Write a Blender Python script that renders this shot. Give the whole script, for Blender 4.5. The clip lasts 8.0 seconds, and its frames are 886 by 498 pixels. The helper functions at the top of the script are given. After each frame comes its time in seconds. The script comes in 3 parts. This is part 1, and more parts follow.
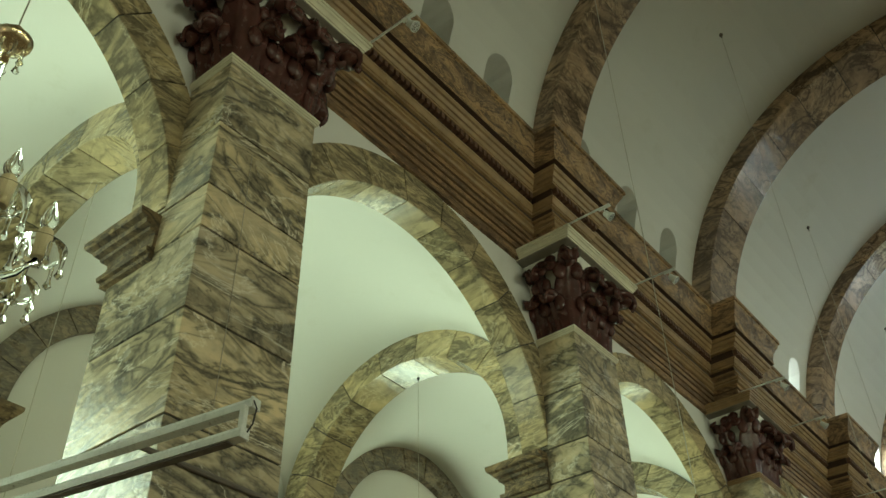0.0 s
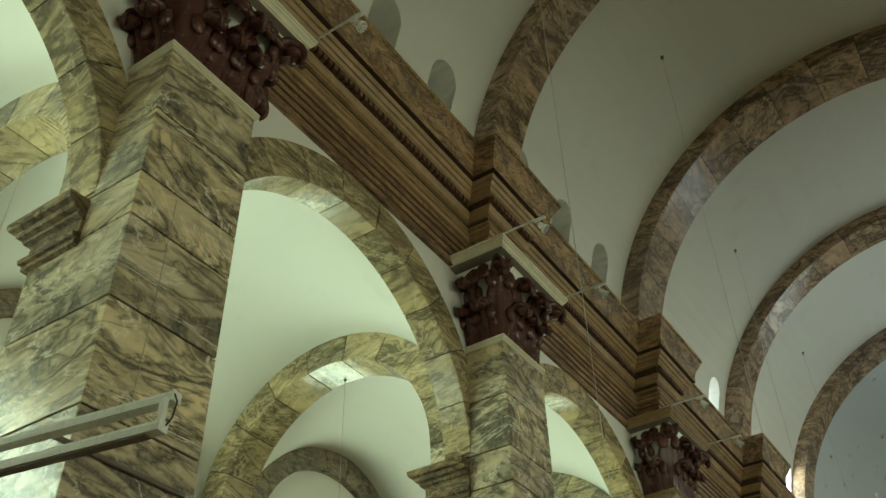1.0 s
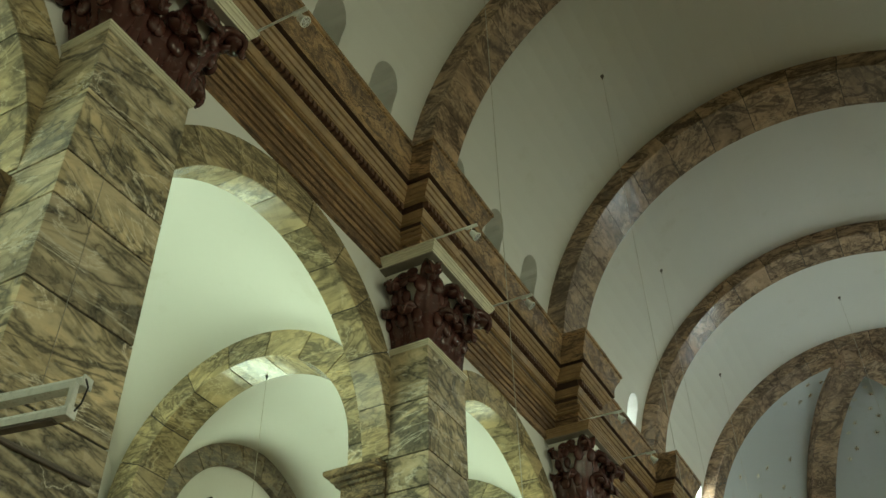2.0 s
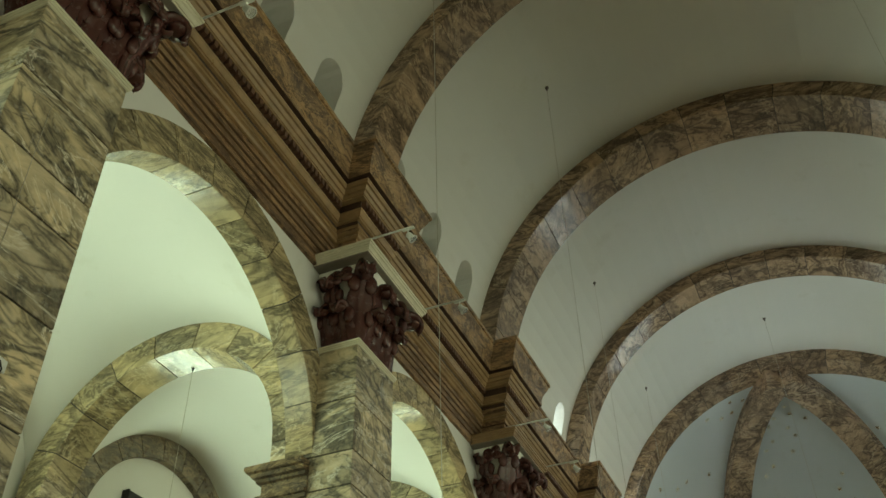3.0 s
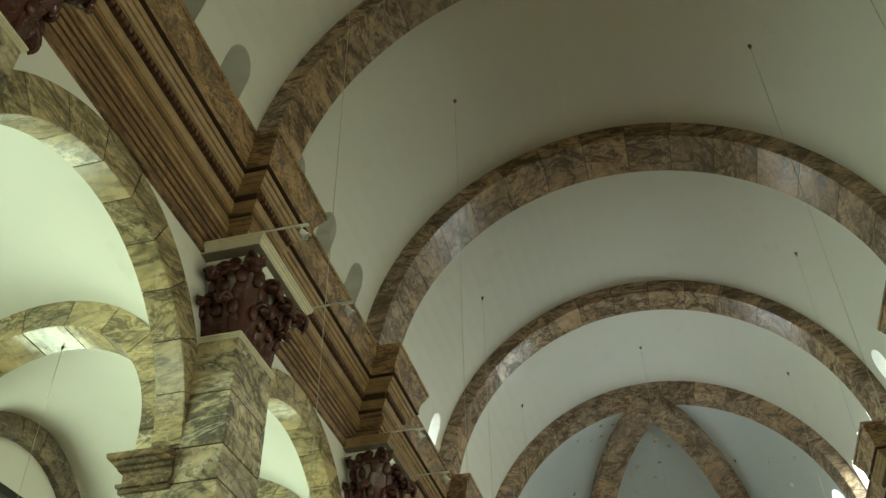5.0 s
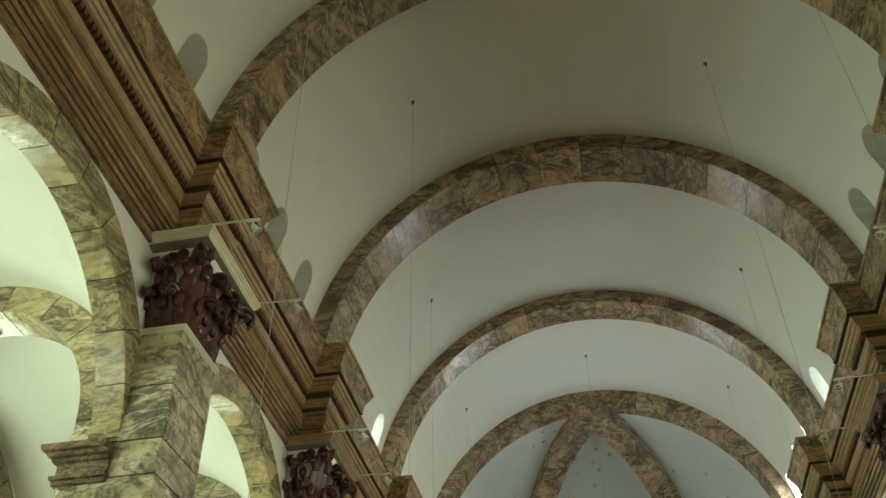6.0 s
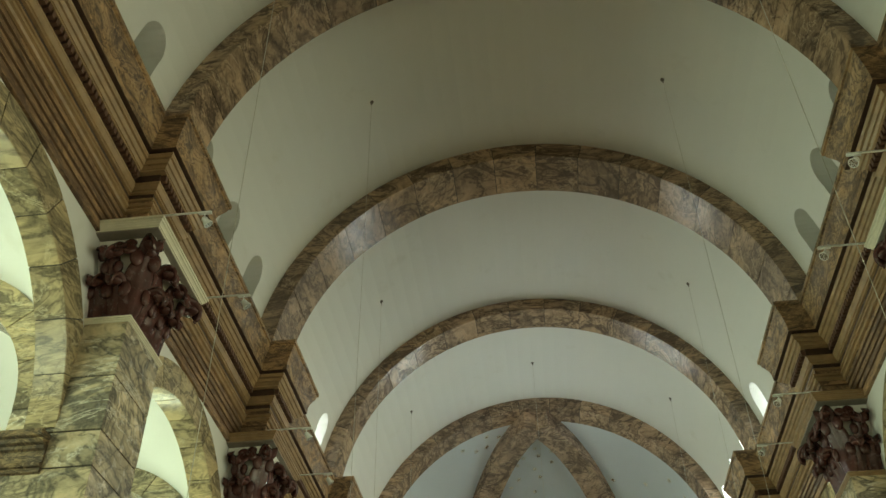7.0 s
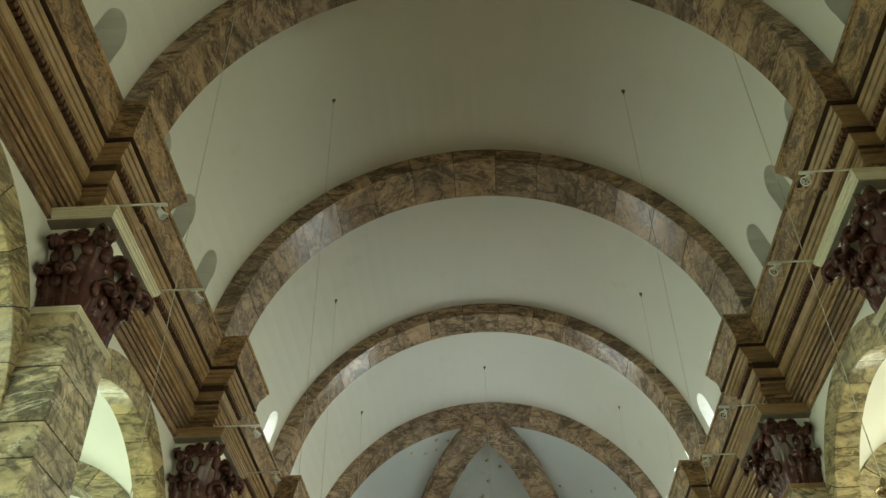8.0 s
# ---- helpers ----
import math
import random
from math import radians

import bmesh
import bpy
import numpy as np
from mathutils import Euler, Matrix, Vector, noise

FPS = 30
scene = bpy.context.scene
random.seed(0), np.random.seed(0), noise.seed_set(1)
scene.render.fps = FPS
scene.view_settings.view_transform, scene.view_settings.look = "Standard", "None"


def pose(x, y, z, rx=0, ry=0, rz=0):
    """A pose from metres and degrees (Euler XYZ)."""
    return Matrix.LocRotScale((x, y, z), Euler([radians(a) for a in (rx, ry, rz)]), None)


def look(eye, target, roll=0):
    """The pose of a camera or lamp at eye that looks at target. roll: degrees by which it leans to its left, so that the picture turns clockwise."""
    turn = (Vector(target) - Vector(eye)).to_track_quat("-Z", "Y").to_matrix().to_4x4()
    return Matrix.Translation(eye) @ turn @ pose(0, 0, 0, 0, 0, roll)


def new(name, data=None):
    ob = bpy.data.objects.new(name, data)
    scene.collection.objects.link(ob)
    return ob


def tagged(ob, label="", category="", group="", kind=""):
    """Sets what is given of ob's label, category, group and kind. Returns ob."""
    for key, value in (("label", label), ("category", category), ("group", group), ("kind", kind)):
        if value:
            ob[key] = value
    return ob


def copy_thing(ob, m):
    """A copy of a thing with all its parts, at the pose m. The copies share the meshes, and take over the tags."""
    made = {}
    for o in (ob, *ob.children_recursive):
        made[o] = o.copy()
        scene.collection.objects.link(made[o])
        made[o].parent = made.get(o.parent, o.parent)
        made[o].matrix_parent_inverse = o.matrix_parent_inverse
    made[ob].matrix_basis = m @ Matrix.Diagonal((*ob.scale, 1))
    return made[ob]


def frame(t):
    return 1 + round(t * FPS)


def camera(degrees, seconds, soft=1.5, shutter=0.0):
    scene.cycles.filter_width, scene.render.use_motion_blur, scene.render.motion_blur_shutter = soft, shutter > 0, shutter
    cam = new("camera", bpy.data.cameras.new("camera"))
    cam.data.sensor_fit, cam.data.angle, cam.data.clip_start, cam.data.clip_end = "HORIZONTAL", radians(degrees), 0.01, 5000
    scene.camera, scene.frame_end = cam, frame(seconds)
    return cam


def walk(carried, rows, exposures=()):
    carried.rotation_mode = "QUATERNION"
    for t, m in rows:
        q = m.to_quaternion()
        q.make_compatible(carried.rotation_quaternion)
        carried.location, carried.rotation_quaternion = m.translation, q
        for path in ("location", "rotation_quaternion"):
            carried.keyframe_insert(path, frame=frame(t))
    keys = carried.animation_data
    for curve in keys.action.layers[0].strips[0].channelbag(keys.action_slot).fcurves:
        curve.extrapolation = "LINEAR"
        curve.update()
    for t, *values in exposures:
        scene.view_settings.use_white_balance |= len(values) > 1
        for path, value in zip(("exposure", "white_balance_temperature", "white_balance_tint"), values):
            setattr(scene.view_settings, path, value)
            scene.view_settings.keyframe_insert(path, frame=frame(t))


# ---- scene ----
cam = camera(51.50, 8.0, soft=1.5)
EYE = 1.6
# seconds, x, y, rise over the eye height, yaw to the left, pitch up, lean
ROWS = [
    (0.0, -0.139, -0.020, 0.033, 38.02, 39.08, 1.46),
    (0.5, -0.138, -0.017, 0.031, 35.37, 39.18, 1.58),
    (1.0, -0.135, -0.012, 0.028, 32.81, 39.27, 1.53),
    (1.5, -0.128, -0.006, 0.023, 30.18, 39.37, 1.38),
    (3.0, -0.072, 0.011, -0.011, 22.54, 39.58, 1.27),
    (3.5, -0.063, 0.009, -0.018, 20.63, 39.65, 1.16),
    (4.0, -0.059, 0.006, -0.023, 18.31, 39.72, 1.13),
    (4.5, -0.057, 0.004, -0.025, 16.08, 39.79, 1.08),
    (6.0, -0.071, 0.007, -0.005, 9.95, 39.83, 1.06),
    (6.5, -0.075, 0.007, -0.003, 8.09, 39.89, 1.06),
    (7.0, -0.079, 0.006, -0.003, 6.04, 39.94, 1.00),
    (7.5, -0.083, 0.005, -0.005, 4.03, 39.98, 1.09),
    (8.0, -0.086, 0.003, -0.006, 2.49, 40.03, 1.11),
]


def aim(x, y, rise, yaw, pitch, lean):
    return pose(x, y, EYE + rise, 0, 0, yaw) @ pose(0, 0, 0, 90 + pitch) @ pose(0, 0, 0, 0, 0, -lean)


walk(cam, [(t, aim(*r)) for t, *r in ROWS], [(0.0, -0.10, 7300, 2.5), (3.5, 0.06, 7450, 4.5), (8.0, 0.33, 7650, 6.5)])

# ---- plan ----
BAY = 4.48                        # spacing of the pillars
PILLAR_Y = [7.275 + BAY * k for k in (-3, -2, -1, 0, 1, 2, 3)]
APSE_Y = PILLAR_Y[-1]
WEST_Y = PILLAR_Y[0] - 2.24
WALL, WALL_BACK = 4.32, 4.60      # nave wall: its faces
SPRING, ARCH_IN, ARCH_OUT = 5.68, 1.828, 2.10
FRONT, HALF = 3.875, 0.412        # pilaster: front, half width
ENT_LOW = 7.80
VAULT_Z, VAULT_R = 9.14, 4.28
AISLE_X, AISLE_Z, AISLE_IN, AISLE_OUT = 6.27, 5.92, 1.46, 1.77
OUTER = 8.15
PIER = 0.485                      # how far the pillars reach back into the aisle


def window_offsets(bay):
    """Where the three small windows of a bay stand along it."""
    return {2: (-1.2, 0.05, 1.22), 3: (-1.42, -0.16, 1.07), 4: (-1.42, -0.04, 1.40)}.get(bay, (-1.3, 0.0, 1.3))



# ---- light ----
world = bpy.data.worlds.new("sky")
scene.world = world
world.use_nodes = True
wn = world.node_tree.nodes
sky = wn.new("ShaderNodeTexSky")
sky.sky_type, sky.sun_disc = "NISHITA", False
sky.sun_elevation, sky.sun_rotation = radians(48), radians(250)
world.node_tree.links.new(sky.outputs[0], wn["Background"].inputs[0])
wn["Background"].inputs[1].default_value = 0.15
sun = new("sun", bpy.data.lights.new("sun", "SUN"))
sun.data.energy, sun.data.angle, sun.data.color = 1.2, radians(12), (1.0, 0.95, 0.88)
sun.matrix_world = look((-20, 5, 22), (0, 8, 0))


def window_light(eye, target, w, h, power, color):
    lamp = new("window_light", bpy.data.lights.new("window_light", "AREA"))
    lamp.data.shape, lamp.data.size, lamp.data.size_y = "RECTANGLE", w, h
    lamp.data.energy, lamp.data.color = power, color
    lamp.matrix_world = look(eye, target)
    return lamp


GREEN_DAY, WARM_DAY, COOL_DAY = (0.74, 1.0, 0.80), (0.90, 1.0, 0.80), (0.75, 0.925, 1.0)
for k in range(-3, 3):
    for s in (-1, 1):
        yc = 7.275 + BAY * (k + 0.5)
        window_light((s * (OUTER + 0.25), yc, 4.9), (0, yc, 5.0), 1.5, 2.9, (155 if s > 0 else 30 if k < -2 else 180 if k < -1 else 160), WARM_DAY if s > 0 else GREEN_DAY)
# unseen fill lamp before the closed west wall, added to brighten the nave
window_light((0, WEST_Y + 0.1, 3.0), (0, 20, 4.0), 2.4, 3.4, 35, (1.0, 0.92, 0.76))
for s in (-1, 1):
    # aisle fill, likewise added in front of the solid west wall
    window_light((s * 6.3, WEST_Y + 0.1, 4.2), (s * 6.0, 10, 4.4), 1.4, 2.6, 170 if s > 0 else 110, GREEN_DAY)
    for k in (1, 2):
        for d in window_offsets(k + 3):
            yc = 7.275 + BAY * (k + 0.5) + d
            window_light((s * (4.62 if k < 2 else 4.36), yc, 10.0), (s * 2, yc, 9.7), 0.5, 1.1, 7 if k < 2 else 28, COOL_DAY)
for phi in (-37, 37, 83):
    u = Vector((math.sin(radians(phi)), math.cos(radians(phi)), 0))
    window_light(Vector((0, APSE_Y + 0.08, 10.1)) + u * 4.25, Vector((0, APSE_Y + 0.08, 10.0)), 0.6, 1.0, 110 if phi < 40 else 32, COOL_DAY)


# ---- materials ----
def material(name, rough=0.5, metal=0.0):
    m = bpy.data.materials.new(name)
    m.use_nodes = True
    t = m.node_tree
    b = t.nodes["Principled BSDF"]
    b.inputs["Roughness"].default_value, b.inputs["Metallic"].default_value = rough, metal
    return m, t, b


def coords(t, scale=(1, 1, 1), own=True):
    """Object coordinates, shifted at random from piece to piece."""
    tc = t.nodes.new("ShaderNodeTexCoord")
    mp = t.nodes.new("ShaderNodeMapping")
    mp.inputs["Scale"].default_value = scale
    t.links.new(tc.outputs["Object"], mp.inputs["Vector"])
    if own:
        info = t.nodes.new("ShaderNodeObjectInfo")
        mul = t.nodes.new("ShaderNodeVectorMath")
        mul.operation = "MULTIPLY"
        mul.inputs[1].default_value = (37.0, 23.0, 41.0)
        t.links.new(info.outputs["Random"], mul.inputs[0])
        add = t.nodes.new("ShaderNodeVectorMath")
        t.links.new(mp.outputs[0], add.inputs[0])
        t.links.new(mul.outputs[0], add.inputs[1])
        return add.outputs[0]
    return mp.outputs[0]


def noise_tex(t, vec, scale, detail=4.0, rough=0.55, distort=0.0):
    n = t.nodes.new("ShaderNodeTexNoise")
    for k, v in (("Scale", scale), ("Detail", detail), ("Roughness", rough), ("Distortion", distort)):
        n.inputs[k].default_value = v
    t.links.new(vec, n.inputs["Vector"])
    return n.outputs["Fac"]


def ramp(t, fac, stops):
    r = t.nodes.new("ShaderNodeValToRGB")
    e = r.color_ramp.elements
    while len(e) < len(stops):
        e.new(0.5)
    for el, (pos, col) in zip(e, stops):
        el.position, el.color = pos, (*col, 1) if len(col) == 3 else col
    t.links.new(fac, r.inputs[0])
    return r.outputs[0]


def mix(t, fac, a, b, mode="MIX"):
    n = t.nodes.new("ShaderNodeMix")
    n.data_type, n.blend_type = "RGBA", mode
    for sock, v in ((n.inputs[0], fac), (n.inputs[6], a), (n.inputs[7], b)):
        if isinstance(v, (int, float)):
            sock.default_value = v
        elif isinstance(v, tuple):
            sock.default_value = (*v, 1)
        else:
            t.links.new(v, sock)
    return n.outputs[2]


def bump(t, b, height, strength=0.2, distance=0.01):
    n = t.nodes.new("ShaderNodeBump")
    n.inputs["Strength"].default_value, n.inputs["Distance"].default_value = strength, distance
    t.links.new(height, n.inputs["Height"])
    t.links.new(n.outputs[0], b.inputs["Normal"])


def faux_marble(name, pale, mid, dark, vein, rough=0.22, scale=1.0, stretch=(1, 1, 1), turn=(0.5, 0.4, 0.3), lines=1.0, cloud=1.0):
    """Hand-painted marbling: a cloudy ground, smoky drifts, brushed streaks, and thin branching dark and pale veins."""
    m, t, b = material(name, rough)
    v = coords(t, stretch)
    rot = t.nodes.new("ShaderNodeMapping")
    rot.inputs["Rotation"].default_value = turn
    rot.inputs["Scale"].default_value = (0.85, 0.85, 2.1)
    t.links.new(v, rot.inputs["Vector"])
    w = rot.outputs[0]
    brush = t.nodes.new("ShaderNodeMapping")
    brush.inputs["Scale"].default_value = (0.8, 0.8, 2.6)
    t.links.new(w, brush.inputs["Vector"])

    def grey(k):
        return (k,) * 3

    def ridge(source, width, top):
        """A line where the field crosses its middle, sharp inside and fading outwards."""
        n = t.nodes.new("ShaderNodeMath")
        n.operation = "SUBTRACT"
        n.inputs[1].default_value = 0.5
        t.links.new(source, n.inputs[0])
        q = t.nodes.new("ShaderNodeMath")
        q.operation = "ABSOLUTE"
        t.links.new(n.outputs[0], q.inputs[0])
        return ramp(t, q.outputs[0], [(0.0, grey(top)), (width * 0.35, grey(top * 0.75)), (width, grey(top * 0.28)), (width * 3.2, (0, 0, 0))])

    def patches(k, lo, hi):
        return ramp(t, noise_tex(t, w, k * scale, 3, 0.55), [(lo, grey(0.08)), (hi, (1, 1, 1))])

    ground = ramp(t, noise_tex(t, w, 1.5 * scale, 6, 0.62, 0.7), [(0.36, mid), (0.58, pale)])
    smoke = ramp(t, noise_tex(t, w, 0.9 * scale, 8, 0.66, 0.9), [(0.47, (0, 0, 0)), (0.56, grey(0.34 * cloud)), (0.70, grey(0.70 * cloud))])
    c = mix(t, smoke, ground, dark)
    # brushed streaks, in patches
    streak = ramp(t, noise_tex(t, brush.outputs[0], 2.1 * scale, 6, 0.66, 1.1), [(0.50, (0, 0, 0)), (0.57, grey(0.50 * lines)), (0.66, grey(0.72 * lines))])
    c = mix(t, mix(t, 1.0, streak, patches(0.9, 0.40, 0.56), "MULTIPLY"), c, dark)
    # dark veins, two sizes, each present only in places
    field = noise_tex(t, w, 0.75 * scale, 5, 0.55, 1.0)
    wave = t.nodes.new("ShaderNodeMath")
    wave.operation = "PINGPONG"
    wave.inputs[1].default_value = 0.04
    t.links.new(field, wave.inputs[0])
    bundle = ramp(t, wave.outputs[0], [(0.0, grey(0.85 * lines)), (0.008, grey(0.55 * lines)), (0.024, (0, 0, 0))])
    c = mix(t, mix(t, 1.0, bundle, patches(0.8, 0.42, 0.54), "MULTIPLY"), c, dark)
    dk = ridge(field, 0.030, 1.0 * lines)
    c = mix(t, mix(t, 1.0, dk, patches(0.7, 0.33, 0.44), "MULTIPLY"), c, dark)
    thin = ridge(noise_tex(t, w, 1.5 * scale, 4, 0.56, 1.3), 0.024, 0.75 * lines)
    c = mix(t, mix(t, 1.0, thin, patches(1.1, 0.38, 0.50), "MULTIPLY"), c, dark)
    pl = ridge(noise_tex(t, w, 0.8 * scale, 6, 0.62, 1.5), 0.0075, 0.9 * lines)
    c = mix(t, mix(t, 1.0, pl, patches(0.85, 0.42, 0.52), "MULTIPLY"), c, vein)
    info = t.nodes.new("ShaderNodeObjectInfo")
    tone = ramp(t, info.outputs["Random"], [(0.0, (0.84, 0.84, 0.86)), (1.0, (1.12, 1.09, 1.02))])
    c = mix(t, 1.0, c, tone, "MULTIPLY")
    grain = noise_tex(t, v, 38, 3)
    c = mix(t, ramp(t, grain, [(0.35, (0.0, 0.0, 0.0)), (0.75, (0.22, 0.22, 0.22))]), c, mid)
    t.links.new(c, b.inputs["Base Color"])
    r = ramp(t, noise_tex(t, v, 6, 4), [(0.3, grey(rough * 0.6)), (0.7, grey(rough * 1.6))])
    t.links.new(r, b.inputs["Roughness"])
    bump(t, b, noise_tex(t, v, 8, 8, 0.66), 0.42, 0.014)
    return m


def plaster(name, col, rough=0.7):
    m, t, b = material(name, rough)
    v = coords(t, own=False)
    big = noise_tex(t, v, 0.35, 4)
    c = mix(t, ramp(t, big, [(0.3, (0, 0, 0)), (0.75, (0.5, 0.5, 0.5))]), col, tuple(x * 0.9 for x in col))
    stain = ramp(t, noise_tex(t, v, 1.7, 7, 0.65), [(0.60, (0, 0, 0)), (0.78, (0.35, 0.35, 0.35))])
    c = mix(t, stain, c, (col[0] * 0.72, col[1] * 0.69, col[2] * 0.60))
    t.links.new(c, b.inputs["Base Color"])
    bump(t, b, noise_tex(t, v, 9, 6), 0.15, 0.01)
    return m


def paint(name, col, rough=0.45, metal=0.0, vary=0.35, scale=8.0, rel=0.2):
    m, t, b = material(name, rough, metal)
    v = coords(t)
    f = ramp(t, noise_tex(t, v, scale, 5, 0.6), [(0.3, (0, 0, 0)), (0.7, (1, 1, 1))])
    t.links.new(mix(t, f, tuple(x * (1 - vary) for x in col), col), b.inputs["Base Color"])
    t.links.new(ramp(t, noise_tex(t, v, scale * 2.3, 4), [(0.3, (rough * 0.7,) * 3), (0.7, (min(1, rough * 1.4),) * 3)]), b.inputs["Roughness"])
    bump(t, b, noise_tex(t, v, scale * 4, 4), rel, 0.004)
    return m


MARBLE = faux_marble("ochre_marbling", (0.78, 0.65, 0.42), (0.66, 0.57, 0.40), (0.06, 0.057, 0.048), (0.88, 0.83, 0.68), 0.2, 1.05, lines=1.0, cloud=0.85)
VOUSSOIR = faux_marble("arch_marbling", (0.66, 0.53, 0.305), (0.53, 0.435, 0.265), (0.065, 0.056, 0.04), (0.72, 0.63, 0.43), 0.14, 1.35, turn=(0.2, 0.9, 0.3), lines=0.85, cloud=0.85)
RIB = faux_marble("rib_marbling", (0.60, 0.415, 0.275), (0.45, 0.31, 0.21), (0.06, 0.042, 0.031), (0.62, 0.47, 0.34), 0.15, 1.3, turn=(0.3, 1.0, 0.2), lines=0.95, cloud=1.05)
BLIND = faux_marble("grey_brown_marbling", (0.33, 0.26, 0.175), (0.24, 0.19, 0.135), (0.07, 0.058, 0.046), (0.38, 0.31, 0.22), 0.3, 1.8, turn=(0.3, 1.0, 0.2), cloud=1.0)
BROWN = faux_marble("brown_marbling", (0.50, 0.31, 0.165), (0.34, 0.21, 0.115), (0.042, 0.02, 0.013), (0.42, 0.27, 0.145), 0.48, 3.0, (1, 0.45, 1), (0.1, 0.1, 0.1), 0.85, 1.3)
CYMA = faux_marble("figured_brown_marbling", (0.51, 0.325, 0.175), (0.35, 0.225, 0.125), (0.05, 0.03, 0.02), (0.45, 0.31, 0.165), 0.5, 2.4, (1, 1, 1), (0.4, 0.7, 0.2), 1.0, 1.35)
GILT = paint("gilt_brown_paint", (0.39, 0.25, 0.128), 0.38, 0.0, 0.4, 5.0)
FILLET = paint("brown_fillet_paint", (0.19, 0.11, 0.062), 0.5, 0.0, 0.45, 7.0)
DENTIL = paint("red_brown_paint", (0.15, 0.075, 0.048), 0.5, 0.0, 0.35, 7.0)
DARKBROWN = paint("dark_brown_paint", (0.065, 0.032, 0.02), 0.5, 0.0, 0.4, 7.0)
IMPOST = faux_marble("impost_marbling", (0.36, 0.255, 0.135), (0.25, 0.175, 0.095), (0.035, 0.025, 0.017), (0.36, 0.27, 0.16), 0.75, 2.6)
CREAM = paint("cream_paint", (0.78, 0.74, 0.58), 0.4, 0.0, 0.18, 6.0)
WHITE = plaster("white_plaster", (0.745, 0.74, 0.70))
BELL = paint("white_bell_paint", (0.82, 0.81, 0.74), 0.5, 0.0, 0.15, 8.0)
CARVED = paint("oxblood_lacquer", (0.108, 0.040, 0.034), 0.22, 0.0, 0.45, 7.0, 0.35)
JOINT = paint("dark_joint", (0.035, 0.032, 0.025), 0.8)
STEEL = paint("white_enamel", (0.72, 0.74, 0.70), 0.3, 0.0, 0.12, 20.0)
CHROME = paint("brushed_metal", (0.62, 0.62, 0.60), 0.25, 0.9, 0.15, 30.0)
CABLE = paint("cable_grey", (0.55, 0.52, 0.44), 0.5, 0.4, 0.2, 30.0)
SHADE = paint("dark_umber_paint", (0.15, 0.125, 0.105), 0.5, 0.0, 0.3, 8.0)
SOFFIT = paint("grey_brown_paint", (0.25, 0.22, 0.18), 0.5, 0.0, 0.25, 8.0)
BLACK = paint("black_iron", (0.02, 0.02, 0.02), 0.5, 0.3, 0.3, 20.0)
GOLD = paint("polished_gold", (0.84, 0.68, 0.44), 0.22, 1.0, 0.25, 20.0)
STAR = paint("bright_gilt", (0.93, 0.88, 0.74), 0.24, 1.0, 0.15, 20.0)
CANDLE = paint("cream_candle", (0.72, 0.60, 0.36), 0.45, 0.0, 0.15, 20.0)
FLOOR = faux_marble("floor_stone", (0.25, 0.145, 0.08), (0.19, 0.11, 0.06), (0.05, 0.035, 0.025), (0.18, 0.13, 0.09), 0.35, 0.8)
BOARD = paint("grey_board", (0.42, 0.42, 0.38), 0.7, 0.0, 0.2, 5.0)
GLASS, _t, _b = material("clear_glass", 0.03)
_b.inputs["Transmission Weight"].default_value, _b.inputs["IOR"].default_value = 1.0, 1.33
_b.inputs["Base Color"].default_value = (0.95, 0.97, 0.95, 1)


THIN_GLASS, _t, _b = material("thin_glass", 0.03)
_b.inputs["Transmission Weight"].default_value, _b.inputs["IOR"].default_value = 1.0, 1.13
_b.inputs["Base Color"].default_value = (0.97, 0.98, 0.97, 1)


# ---- mesh helpers ----
def mesh_of(bm, name, mat, smooth=False):
    me = bpy.data.meshes.new(name)
    bmesh.ops.recalc_face_normals(bm, faces=bm.faces)
    bm.to_mesh(me)
    bm.free()
    for m in (mat if isinstance(mat, (list, tuple)) else [mat]):
        me.materials.append(m)
    if smooth:
        for f in me.polygons:
            f.use_smooth = True
    return me


def part(name, bm, mat, parent=None, label="", smooth=False, at=None):
    me = bm if isinstance(bm, bpy.types.Mesh) else mesh_of(bm, name, mat, smooth)
    ob = new(name, me)
    ob.parent = parent
    if at is not None:
        ob.matrix_basis = at
    if label:
        tagged(ob, label)
    return ob


def base(name, x=0, y=0, z=0):
    ob = new(name)
    ob.empty_display_size = 0.2
    ob.location = (x, y, z)
    return ob


def box(bm, x0, x1, y0, y1, z0, z1, bevel=0.0):
    vs = [bm.verts.new((x, y, z)) for x in (x0, x1) for y in (y0, y1) for z in (z0, z1)]
    fs = [bm.faces.new([vs[i] for i in q]) for q in ((0, 1, 3, 2), (4, 6, 7, 5), (0, 4, 5, 1), (2, 3, 7, 6), (0, 2, 6, 4), (1, 5, 7, 3))]
    if bevel:
        es = {e for f in fs for e in f.edges}
        bmesh.ops.bevel(bm, geom=list(es), offset=bevel, segments=1, affect="EDGES")
    return bm


def boxed(*a, bevel=0.0):
    return box(bmesh.new(), *a, bevel=bevel)


def loft(bm, rings, closed=True, caps=False):
    """Rings of points of equal length, joined in order."""
    vr = [[bm.verts.new(q) for q in r] for r in rings]
    n = len(vr[0])
    for a, b in zip(vr, vr[1:]):
        for i in range(n if closed else n - 1):
            j = (i + 1) % n
            bm.faces.new((a[i], a[j], b[j], b[i]))
    if caps:
        bm.faces.new(vr[0][::-1])
        bm.faces.new(vr[-1])
    return bm


